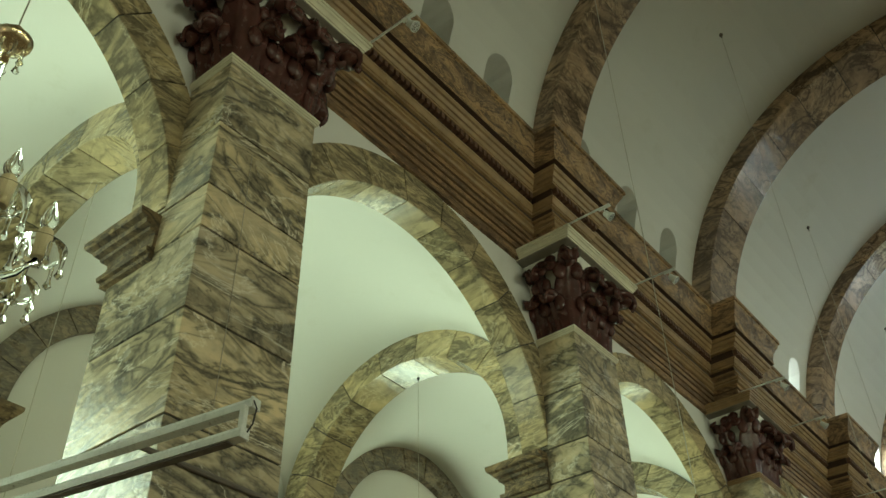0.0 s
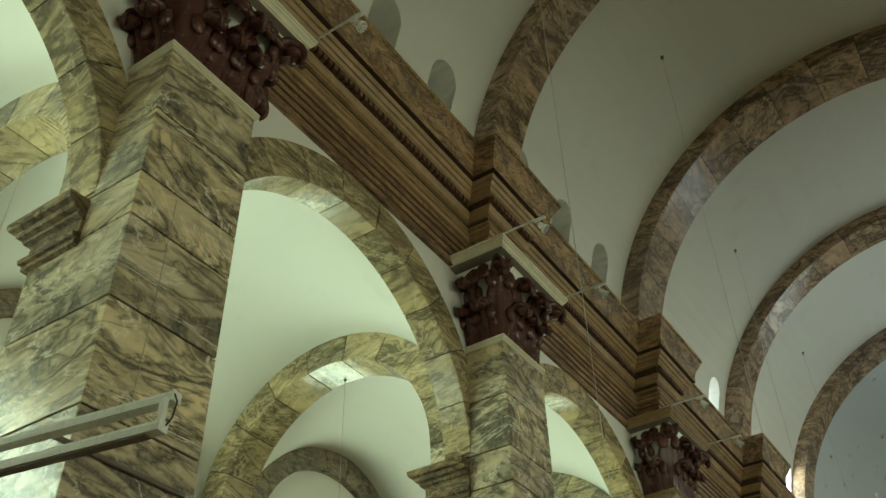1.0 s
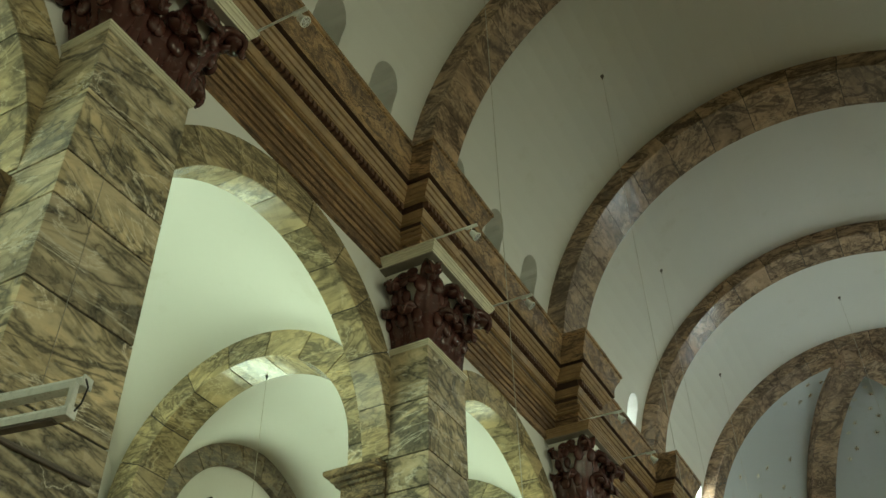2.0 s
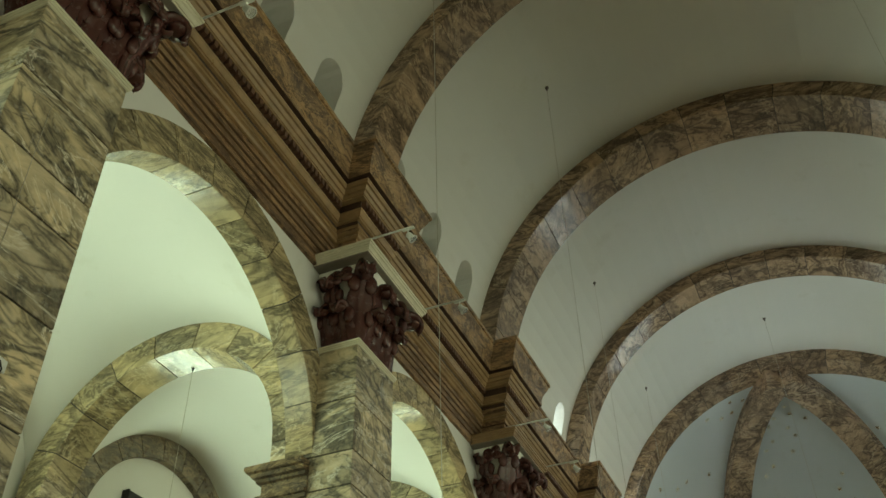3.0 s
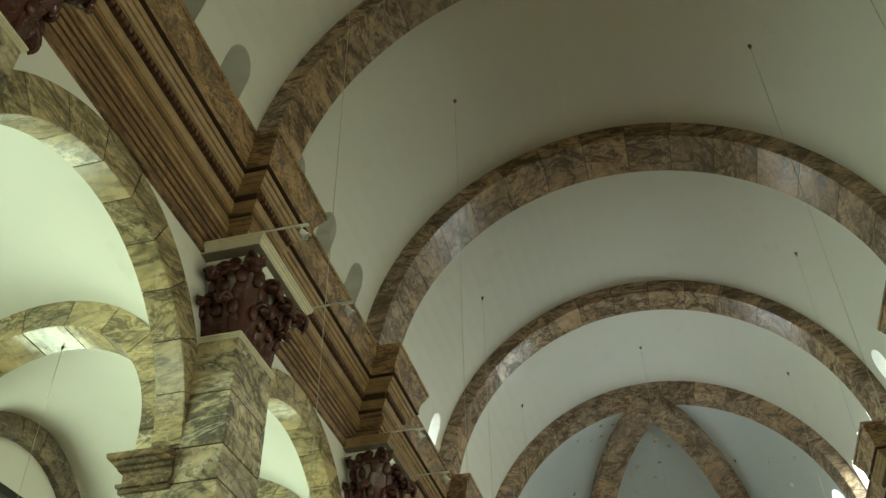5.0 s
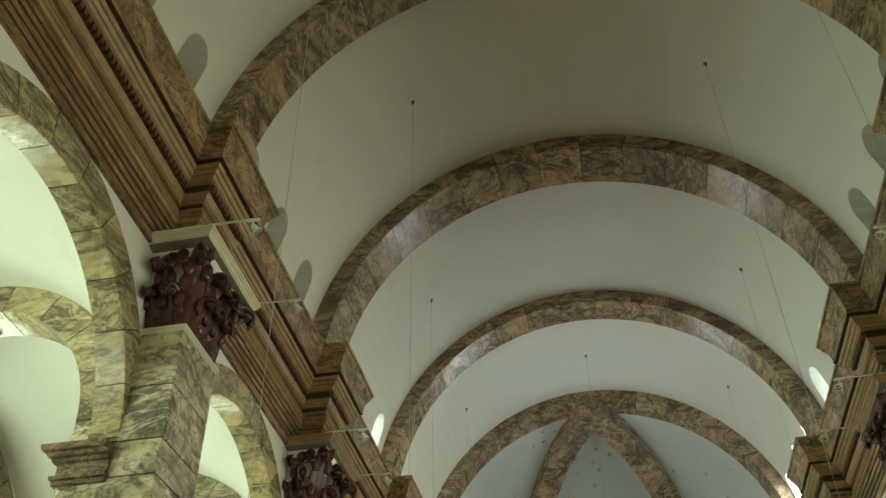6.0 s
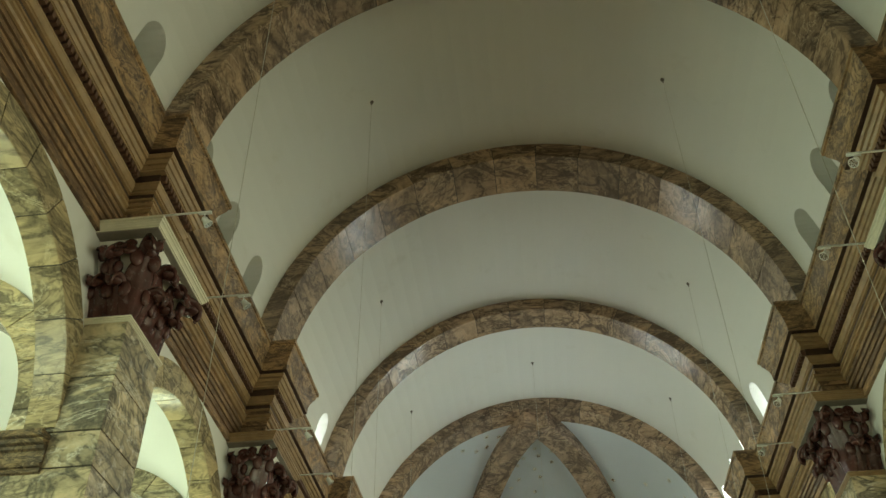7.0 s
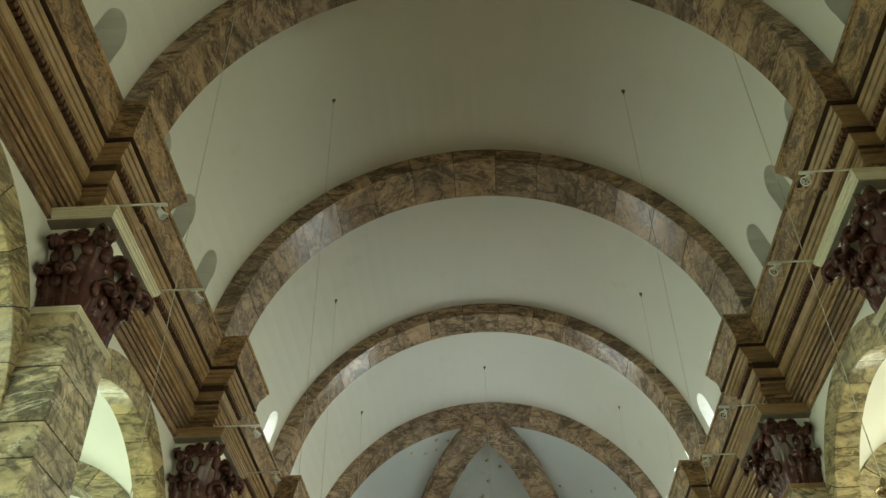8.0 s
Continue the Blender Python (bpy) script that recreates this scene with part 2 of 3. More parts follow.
def tube(bm, pts, r, n=8, caps=True):
    rings = []
    for i, q in enumerate(pts):
        q = Vector(q)
        d = (Vector(pts[min(i + 1, len(pts) - 1)]) - Vector(pts[max(i - 1, 0)])).normalized()
        u = d.orthogonal().normalized()
        w = d.cross(u)
        rr = r[i] if isinstance(r, (list, tuple)) else r
        rings.append([q + (u * math.cos(2 * math.pi * k / n) + w * math.sin(2 * math.pi * k / n)) * rr for k in range(n)])
    return loft(bm, rings, True, caps)


def lathe(bm, prof, n=16, x=0, y=0, z=0):
    """prof: (radius, height) pairs, turned about the upright axis."""
    rings = [[(x + r * math.cos(2 * math.pi * k / n), y + r * math.sin(2 * math.pi * k / n), z + h) for k in range(n)] for r, h in prof]
    return loft(bm, rings, True, True)


def square_rings(prof, x_back, x_front, half):
    """A moulding round three sides of a pilaster: prof is (proud, height)."""
    return [[(x_back, -half - d, z), (x_front + d, -half - d, z), (x_front + d, half + d, z), (x_back, half + d, z)] for d, z in prof]


def voussoir(r0, r1, a0, a1, depth0, depth1, gap, n=3, bevel=0.008, drop=0.0):
    """One arch stone in the plane of the first and third axes, across the second, with chamfered edges."""
    bm = bmesh.new()
    a0, a1 = a0 + gap, a1 - gap
    rings = []
    for k in range(n + 1):
        a = a0 + (a1 - a0) * k / n
        c, s = math.cos(a), math.sin(a)
        e, low = bevel, r0 - drop * s
        sec = [(low, depth0 + e), (low, depth1 - e), (low + e, depth1), (r1, depth1), (r1, depth0), (low + e, depth0)]
        rings.append([(r * c, d, r * s) for r, d in sec])
    return loft(bm, rings, True, True)


# ---- large structure ----
def structure(ob, label, category):
    return tagged(ob, label, category, kind="structure")


structure(part("floor", boxed(-OUTER - 0.4, OUTER + 0.4, WEST_Y - 0.4, APSE_Y + 5.2, -0.2, 0.0), FLOOR), "polished reddish brown stone church floor", "floor")
structure(part("ground", boxed(-400, 400, -400, 400, -0.5, -0.25), FLOOR), "plain ground round the church", "ground")
structure(part("wall_west", boxed(-OUTER - 0.4, OUTER + 0.4, WEST_Y - 0.4, WEST_Y, 0, 14.5), WHITE), "white plastered end wall", "wall")


def vault_shell():
    """Barrel vault over the nave with its upright haunches, pierced by small round-headed openings."""
    n = 48
    inner, outer = [(WALL + 0.02, 7.86)], [(4.95, 7.86)]
    for k in range(n + 1):
        a = math.pi * k / n
        c, s = math.cos(a), math.sin(a)
        inner.append((VAULT_R * c, VAULT_Z + VAULT_R * s))
        outer.append((math.copysign(4.95 * abs(c) ** 0.35, c), VAULT_Z + 0.15 + 5.0 * s ** 0.8))
    inner.append((-WALL - 0.02, 7.86))
    outer.append((-4.95, 7.86))
    sec = inner + outer[::-1]
    bm = loft(bmesh.new(), [[(x, y, z) for x, z in sec] for y in (WEST_Y, APSE_Y + 0.44)], True, False)
    m = len(inner)
    for y in (0, 1):
        ring = list(bm.verts)[y * 2 * m:(y + 1) * 2 * m]
        for i in range(m - 1):
            bm.faces.new((ring[i], ring[i + 1], ring[2 * m - 2 - i], ring[2 * m - 1 - i]))
    return bm


WINDOWS = [(s, y + BAY / 2 + d) for s in (-1, 1) for i, y in enumerate(PILLAR_Y[:-1]) for d in window_offsets(i)]
WIN_HALF, WIN_LOW, WIN_SPRING = 0.255, 9.36, 10.36


def arch_outline(half, low, spring, n=12):
    return [(half, low)] + [(half * math.cos(math.pi * k / n), spring + half * math.sin(math.pi * k / n)) for k in range(n + 1)] + [(-half, low)]


def pierced(bm, name, mat, cutters):
    ob = new(name, mesh_of(bm, name, mat))
    cut = new("cutter", mesh_of(cutters, "cutter", mat))
    mod = ob.modifiers.new("openings", "BOOLEAN")
    mod.operation, mod.object, mod.solver = "DIFFERENCE", cut, "EXACT"
    dg = bpy.context.evaluated_depsgraph_get()
    done = bpy.data.meshes.new_from_object(ob.evaluated_get(dg))
    ob.modifiers.clear()
    ob.data = done
    bpy.data.objects.remove(cut)
    return ob


cut = bmesh.new()
for s, y in WINDOWS:
    o = arch_outline(WIN_HALF, WIN_LOW, WIN_SPRING)
    loft(cut, [[(s * x, y + q, z) for q, z in o] for x in (3.2, 5.4)], True, True)
vault = structure(pierced(vault_shell(), "ceiling", WHITE, cut), "white plastered barrel vault with small round-headed windows", "ceiling")


def nave_wall(s):
    """Spandrel walls over the arches, with the arch openings left out."""
    bm = bmesh.new()
    r = 1.97
    for y in [PILLAR_Y[0] - BAY] + PILLAR_Y[:-1]:
        mid = y + BAY / 2
        low, top = [], []
        n = 36
        for k in range(n + 1):
            a = math.pi - math.pi * k / n
            yy = r * math.cos(a)
            low.append((mid + yy, SPRING + r * math.sin(a)))
            top.append((mid + yy, 7.9))
        low = [(mid - BAY / 2, SPRING)] + low + [(mid + BAY / 2, SPRING)]
        top = [(mid - BAY / 2, 7.9)] + top + [(mid + BAY / 2, 7.9)]
        rings = [[(s * WALL, *a), (s * WALL_BACK, *a), (s * WALL_BACK, *b), (s * WALL, *b)] for a, b in zip(low, top)]
        loft(bm, rings, True, True)
    return bm


for s, nm in ((-1, "wall_south"), (1, "wall_north")):
    structure(part(nm, nave_wall(s), WHITE), "white plastered nave wall above the arches", "wall")


# ---- entablature ----
RES_HALF, RES_SHIFT = 0.255, -0.085


def run_of(i):
    """How far the entablature breaks forward over a pillar."""
    return 0.27 if i < 4 else 0.36


def run_points(s, d, z, y0, y1):
    pts = [(s * (WALL - d), y0, z)]
    for i, y in enumerate(PILLAR_Y):
        run = run_of(i)
        a, b = y + RES_SHIFT - RES_HALF - d, y + RES_SHIFT + RES_HALF + d
        pts += [(s * (WALL - d), a, z), (s * (WALL - run - d), a, z), (s * (WALL - run - d), b, z), (s * (WALL - d), b, z)]
    pts = [q for q in pts if y0 <= q[1] <= y1]
    return pts


def moulding(s, prof):
    return loft(bmesh.new(), [run_points(s, d, z, WEST_Y, APSE_Y + 2) for d, z in prof], False)


ENT = [
    ("fascia", [(-0.05, 7.775), (0.045, 7.775), (0.045, 7.875)], "BROWN"),
    ("dark_fillet", [(0.045, 7.875), (0.038, 7.877), (0.038, 7.886), (0.06, 7.888)], "FILLET"),
    ("fascia", [(0.06, 7.888), (0.06, 7.955)], "BROWN"),
    ("dark_fillet", [(0.06, 7.955), (0.053, 7.957), (0.053, 7.966), (0.078, 7.968)], "FILLET"),
    ("fascia", [(0.078, 7.968), (0.078, 8.035)], "BROWN"),
    ("dark_fillet", [(0.078, 8.035), (0.071, 8.037), (0.071, 8.046), (0.096, 8.048)], "FILLET"),
    ("fascia", [(0.096, 8.048), (0.096, 8.11)], "BROWN"),
    ("dark_fillet", [(0.096, 8.11), (0.089, 8.112), (0.089, 8.120), (0.115, 8.122)], "FILLET"),
    ("fascia", [(0.115, 8.122), (0.115, 8.18), (0.125, 8.18)], "BROWN"),
    ("gilt_bead", [(0.125, 8.18), (0.15, 8.185), (0.165, 8.205), (0.15, 8.225), (0.18, 8.235), (0.18, 8.265), (0.13, 8.27)], "GILT"),
    ("frieze", [(0.13, 8.27), (0.13, 8.345)], "BROWN"),
    ("gilt_bead", [(0.13, 8.345), (0.148, 8.35), (0.152, 8.368), (0.135, 8.38)], "GILT"),
    ("frieze", [(0.135, 8.38), (0.13, 8.44)], "DARKBROWN"),
    ("gilt_bead", [(0.13, 8.44), (0.16, 8.445), (0.16, 8.47), (0.175, 8.475), (0.20, 8.52), (0.21, 8.53), (0.21, 8.55), (0.19, 8.555)], "GILT"),
    ("dentil_ground", [(0.19, 8.555), (0.19, 8.665)], "DARKBROWN"),
    ("ovolo", [(0.19, 8.665), (0.25, 8.668), (0.25, 8.69), (0.262, 8.692), (0.285, 8.718), (0.272, 8.726), (0.30, 8.730), (0.326, 8.762), (0.312, 8.771), (0.345, 8.775), (0.362, 8.80), (0.362, 8.818)], "GILT"),
    ("groove", [(0.362, 8.818), (0.345, 8.826), (0.345, 8.846), (0.40, 8.85)], "DARKBROWN"),
    ("cyma", [(0.40, 8.85), (0.40, 8.90), (0.405, 8.96), (0.425, 9.03), (0.46, 9.10), (0.49, 9.15), (0.505, 9.20)], "CYMA"),
    ("top_fillet", [(0.505, 9.20), (0.505, 9.215), (0.53, 9.22), (0.53, 9.275), (0.50, 9.28), (-0.05, 9.28)], "CYMA"),
]
MATS = {"BROWN": BROWN, "CYMA": CYMA, "GILT": GILT, "FILLET": FILLET, "DARKBROWN": DARKBROWN}


def dentils(s):
    bm = bmesh.new()
    step = 0.078
    for i, y in enumerate(PILLAR_Y):
        edge = RES_HALF + 0.19
        x0 = WALL - run_of(i) - 0.19
        n = int(2 * edge / step)
        for k in range(n):
            q = y + RES_SHIFT - edge + (k + 0.5) * 2 * edge / n
            box(bm, *sorted((s * x0, s * (x0 - 0.06))), q - 0.025, q + 0.025, 8.58, 8.66)
        if i + 1 < len(PILLAR_Y):
            x0 = WALL - 0.19
            a, b = y + RES_SHIFT + edge + 0.05, PILLAR_Y[i + 1] + RES_SHIFT - edge - 0.05
            n = int((b - a) / step)
            for k in range(n):
                q = a + (k + 0.5) * (b - a) / n
                box(bm, *sorted((s * x0, s * (x0 - 0.06))), q - 0.025, q + 0.025, 8.58, 8.66)
    return bm


for s in (-1, 1):
    ent = structure(base("entablature", s * WALL, 7.0, ENT_LOW), "brown marbled entablature with gilt mouldings and dentils", "entablature")
    back = Matrix.Translation((-s * WALL, -7.0, -ENT_LOW))
    for nm, prof, mat in ENT:
        part(nm, moulding(s, prof), MATS[mat], ent, at=back)
    tagged(part("dentil_row", dentils(s), DENTIL, ent, at=back), "row of small red-brown dentils", kind="stuff")

# ---- arches ----
def arch(name, label, mat, r0, r1, d0, d1, count, gap=0.006, drop=0.0):
    """An arch of stones, standing in its own upright plane; the stones share meshes."""
    ob = tagged(base(name), label, "arch")
    for k in range(count):
        a0, a1 = math.pi * k / count, math.pi * (k + 1) / count
        part("voussoir", voussoir(r0, r1, a0, a1, d0, d1, gap / r0, 5, drop=drop), mat, ob)
    e = 0.012
    rings = [[(r * math.cos(a), d, r * math.sin(a)) for r, d in ((r0 - drop * math.sin(a) + e, d0 + e), (r0 - drop * math.sin(a) + e, d1 - e), (r1, d1 - e), (r1, d0 + e))]
             for a in [math.pi * k / 40 for k in range(41)]]
    part("joint_bed", loft(bmesh.new(), rings, True, True), JOINT, ob)
    return ob


TURN = pose(0, 0, 0, 0, 0, 90)
arcade = arch("arcade_arch", "ochre marbled round arch between two pillars", VOUSSOIR, ARCH_IN, ARCH_OUT, -0.155, 0.155, 11, drop=0.11)
tagged(arcade, group="arcade arches")
mids = [(s, y + BAY / 2) for s in (-1, 1) for y in [PILLAR_Y[0] - BAY] + PILLAR_Y[:-1]]
for i, (s, y) in enumerate(mids):
    m = Matrix.Translation((s * (WALL + WALL_BACK) / 2, y, SPRING)) @ TURN
    if i:
        copy_thing(arcade, m)
    else:
        arcade.matrix_basis = m

RIB_LABEL = "brown marbled transverse arch under the vault"
rib = tagged(arch("vault_rib", RIB_LABEL, RIB, 3.97, VAULT_R + 0.05, -0.44, 0.44, 17), group="vault ribs")
slim_rib = tagged(arch("vault_rib", "slimmer brown marbled transverse arch under the vault", RIB, 4.0, VAULT_R + 0.05, -0.34, 0.34, 17), group="vault ribs")
for i, y in enumerate(PILLAR_Y):
    m = Matrix.Translation((0, y + (-0.28 if i == 6 else 0.11 if i == 3 else 0.06), VAULT_Z))
    if i == 0:
        rib.matrix_basis = m
    elif i == 5:
        slim_rib.matrix_basis = m
    elif i in (3, 6):
        copy_thing(slim_rib, m)
    else:
        copy_thing(rib, m)
aisle_arch = tagged(arch("aisle_arch", "ochre marbled arch across the side aisle", VOUSSOIR, AISLE_IN, AISLE_OUT + 0.03, -0.38, 0.08, 9), group="aisle arches")
first = True
for s in (-1, 1):
    for y in PILLAR_Y:
        m = Matrix.Translation((s * AISLE_X, y, AISLE_Z))
        if first:
            aisle_arch.matrix_basis, first = m, False
        else:
            copy_thing(aisle_arch, m)
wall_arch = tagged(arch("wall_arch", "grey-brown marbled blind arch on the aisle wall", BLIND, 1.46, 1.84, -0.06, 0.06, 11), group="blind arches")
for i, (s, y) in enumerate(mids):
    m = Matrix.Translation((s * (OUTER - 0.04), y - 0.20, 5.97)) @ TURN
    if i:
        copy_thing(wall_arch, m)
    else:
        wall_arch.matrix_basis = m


# ---- aisles ----
def aisle_vault(s, y):
    """The groined plaster vault over one bay."""
    bm = bmesh.new()
    nx, ny = 22, 26
    for mid in (y + BAY / 2,):
        for lift in (0.0, 0.12):
            grid = []
            for i in range(nx + 1):
                row = []
                x = WALL_BACK - 0.06 + (OUTER + 0.1 - WALL_BACK + 0.06) * i / nx
                for j in range(ny + 1):
                    v = -BAY / 2 + BAY * j / ny
                    z1 = AISLE_Z + math.sqrt(max(0.0, 1.79 ** 2 - (x - AISLE_X) ** 2))
                    z2 = SPRING + (1.98 + 0.14 * i / nx) * math.sqrt(max(0.0, 1 - (v / 2.06) ** 2))
                    z = (z1 ** 24 + z2 ** 24) ** (1 / 24) if z1 and z2 else max(z1, z2)
                    row.append(bm.verts.new((s * x, mid + v, z + lift)))
                grid.append(row)
            for i in range(nx):
                for j in range(ny):
                    bm.faces.new((grid[i][j], grid[i + 1][j], grid[i + 1][j + 1], grid[i][j + 1]))
    return bm


for s in (-1, 1):
    for y in [PILLAR_Y[0] - BAY] + PILLAR_Y[:-1]:
        structure(part("ceiling_aisle", aisle_vault(s, y), WHITE, smooth=True), "white groined plaster vault over one aisle bay", "ceiling")
    cut = bmesh.new()
    for k in range(-3, 3):
        yc = 7.275 + BAY * (k + 0.5)
        loft(cut, [[(s * x, yc + q, z) for q, z in arch_outline(0.80, 3.3, 5.7)] for x in (OUTER - 0.3, OUTER + 0.8)], True, True)
    bm = boxed(*sorted((s * OUTER, s * (OUTER + 0.5))), WEST_Y, APSE_Y + 0.6, 0, 8.2)
    structure(pierced(bm, "wall_aisle", WHITE, cut), "white plastered outer aisle wall with tall windows", "wall")
    structure(part("wall_aisle_end", boxed(*sorted((s * WALL, s * OUTER)), APSE_Y + 0.42, APSE_Y + 0.8, 0, 8.2), WHITE), "white end wall of the side aisle", "wall")
    structure(part("roof_aisle", boxed(*sorted((s * 4.95, s * (OUTER + 0.5))), WEST_Y, APSE_Y + 0.8, 8.2, 8.4), WHITE), "flat roof over the side aisle", "roof")

# ---- apse ----
APSE_R = 4.02
dome_y = APSE_Y + 0.08


def apse_shell():
    """The half round wall and half dome, one closed shell, swept from meridian to meridian."""
    n = 40

    def meridian(r):
        return [(r, 0.0), (r, 4.5), (r, VAULT_Z)] + [(r * math.cos(math.pi / 2 * j / 24 * 0.998), VAULT_Z + r * math.sin(math.pi / 2 * j / 24 * 0.998)) for j in range(1, 25)]

    section = meridian(APSE_R) + meridian(APSE_R + 0.35)[::-1]
    rings = [[(q * math.cos(math.pi * k / n), dome_y + q * math.sin(math.pi * k / n), z) for q, z in section] for k in range(n + 1)]
    return loft(bmesh.new(), rings, True, True)


DOME = plaster("grey_blue_plaster", (0.60, 0.64, 0.66))
cut = bmesh.new()
for phi in (-37, 37, 83):
    u, w = (math.sin(radians(phi)), math.cos(radians(phi))), (math.cos(radians(phi)), -math.sin(radians(phi)))
    loft(cut, [[(u[0] * d + w[0] * q, dome_y + u[1] * d + w[1] * q, z) for q, z in arch_outline(0.34, 9.55, 10.28)] for d in (2.9, 5.2)], True, True)
apse_wall = pierced(apse_shell(), "wall_apse", DOME, cut)
for f in apse_wall.data.polygons:
    f.use_smooth = True
apse_wall.data.set_sharp_from_angle(angle=radians(30))
structure(apse_wall, "pale blue-grey plastered apse with a half dome", "wall")
bm = bmesh.new()
o = [(VAULT_R * math.cos(math.pi * k / 32), VAULT_Z + VAULT_R * math.sin(math.pi * k / 32)) for k in range(33)]
q = [(APSE_R * math.cos(math.pi * k / 32), VAULT_Z + APSE_R * math.sin(math.pi * k / 32)) for k in range(33)]
loft(bm, [[(x, dome_y + d, z) for x, z in e] for e, d in ((o, -0.01), (q, -0.01), (q, 0.01))], False)
structure(part("trim_apse", bm, RIB), "marbled rim of the apse", "trim")


def dome_rib(phi, half=0.30, deep=0.44):
    bm = bmesh.new()
    rings = []
    for k in range(25):
        e = radians(-4 + 101 * k / 24)
        u = Vector((math.cos(e) * math.sin(phi), math.cos(e) * math.cos(phi), math.sin(e)))
        t = Vector((math.cos(phi), -math.sin(phi), 0))
        rings.append([tuple(u * r + t * w) for r, w in ((APSE_R + 0.05, -half), (APSE_R - deep, -half), (APSE_R - deep, half), (APSE_R + 0.05, half))])
    return loft(bm, rings, True, True)


for s in (-1, 1):
    ob = part("dome_rib", dome_rib(radians(31 * s)), RIB, at=pose(0.27 * s, dome_y, VAULT_Z))
    tagged(ob, "brown marbled rib of the half dome", "rib", "dome ribs")


# ---- pillars ----
def leaf(width, height, lean=0.05, curl=0.10, lobes=4, nu=6, nv=18, thick=0.016, tip=0.30):
    """A carved acanthus leaf: stands on its base, faces the first axis, tip rolled outwards."""
    front, backs = [], []
    straight = 0.70
    rc = curl
    for j in range(nv + 1):
        v = j / nv
        if v < straight:
            q = v / straight
            out, z, nx, nz = 0.02 + lean * q * q, (height - rc) * q, 1.0, 0.0
        else:
            a = (v - straight) / (1 - straight) * radians(215)
            out, z = 0.02 + lean + rc - rc * math.cos(a), height - rc + rc * math.sin(a)
            nx, nz = math.cos(a), -math.sin(a)
        w = width / 2 * (0.72 + 0.42 * math.sin(math.pi * min(1, v / 0.85)))
        w *= 0.80 + 0.34 * abs(math.sin(math.pi * lobes * v)) ** 0.7
        if v > 0.8:
            w *= 1 - (1 - tip) * ((v - 0.8) / 0.2) ** 1.5
        fr, bk = [], []
        for i in range(nu + 1):
            u = 2 * i / nu - 1
            camber = -0.28 * w * u * u + 0.020 * math.exp(-(u / 0.22) ** 2) + 0.012 * math.cos(3 * math.pi * u) * (1 - abs(u))
            x, zz = out + nx * camber, z + nz * camber + 0.03 * abs(u) * math.sin(math.pi * lobes * v) * 0.6
            fr.append((x, u * w, zz))
            bk.append((x - nx * thick, u * w * 0.97, zz - nz * thick))
        front.append(fr + bk[::-1])
    bm = loft(bmesh.new(), front, True, True)
    # rounded side lobes and a full, hooded head
    for v, w, r in ((0.84, 0.40, 0.34),):
        for sgn in (-1, 1):
            egg(bm, 0.02 + lean * v * v, sgn * w * width, v * height, 0.25 * r * width + thick, r * width, 1.5 * r * width)
    egg(bm, 0.03 + lean + 1.1 * rc, 0.0, height - 0.55 * rc, 1.0 * rc, 0.48 * width, 0.55 * rc)
    return bm


def egg(bm, x, y, z, a, b, c, n=8, m=6):
    """A rounded lobe, closed."""
    rings = []
    for j in range(m + 1):
        e = math.pi * (j + 0.12) / (m + 0.24)
        rings.append([(x + a * math.sin(e) * math.cos(2 * math.pi * i / n), y + b * math.sin(e) * math.sin(2 * math.pi * i / n), z - c * math.cos(e)) for i in range(n)])
    return loft(bm, rings, True, True)


def scroll(r=0.10, turns=1.6, wide=0.07):
    """A rolled volute."""
    n = 26
    rings = []
    for k in range(n + 1):
        a = 2 * math.pi * turns * k / n
        rr = r * (1 - 0.78 * k / n)
        c = Vector((math.cos(a) * rr, 0, math.sin(a) * rr))
        d = Vector((math.cos(a), 0, math.sin(a)))
        h = r * 0.20
        rings.append([tuple(c + d * p + Vector((0, q, 0))) for p, q in ((-h, -wide / 2), (h * 0.5, -wide / 2 * 1.1), (h * 0.5, wide / 2 * 1.1), (-h, wide / 2))])
    return loft(bmesh.new(), rings, True, True)


def rosette(r=0.135):
    """Four round petals about a button, facing the first axis."""
    bm = bmesh.new()
    for k in range(4):
        a = math.pi / 2 * k + math.pi / 4
        cy, cz = 0.62 * r * math.cos(a), 0.62 * r * math.sin(a)
        rings = []
        for t, x in ((0.55, -0.03), (1.0, 0.0), (0.95, 0.02), (0.65, 0.035), (0.25, 0.022)):
            rings.append([(x, cy + 0.55 * r * t * math.cos(2 * math.pi * i / 12), cz + 0.55 * r * t * math.sin(2 * math.pi * i / 12)) for i in range(12)])
        loft(bm, rings, True, True)
    rings = [[(x, 0.25 * r * t * math.cos(2 * math.pi * i / 10), 0.25 * r * t * math.sin(2 * math.pi * i / 10)) for i in range(10)] for t, x in ((1, 0.0), (1, 0.035), (0.6, 0.05))]
    loft(bm, rings, True, True)
    return bm


COURSES = [0.0, 0.72, 1.36, 2.02, 2.68, 3.34, 4.00, 4.68, 5.285, 5.635, 6.20, 6.81]


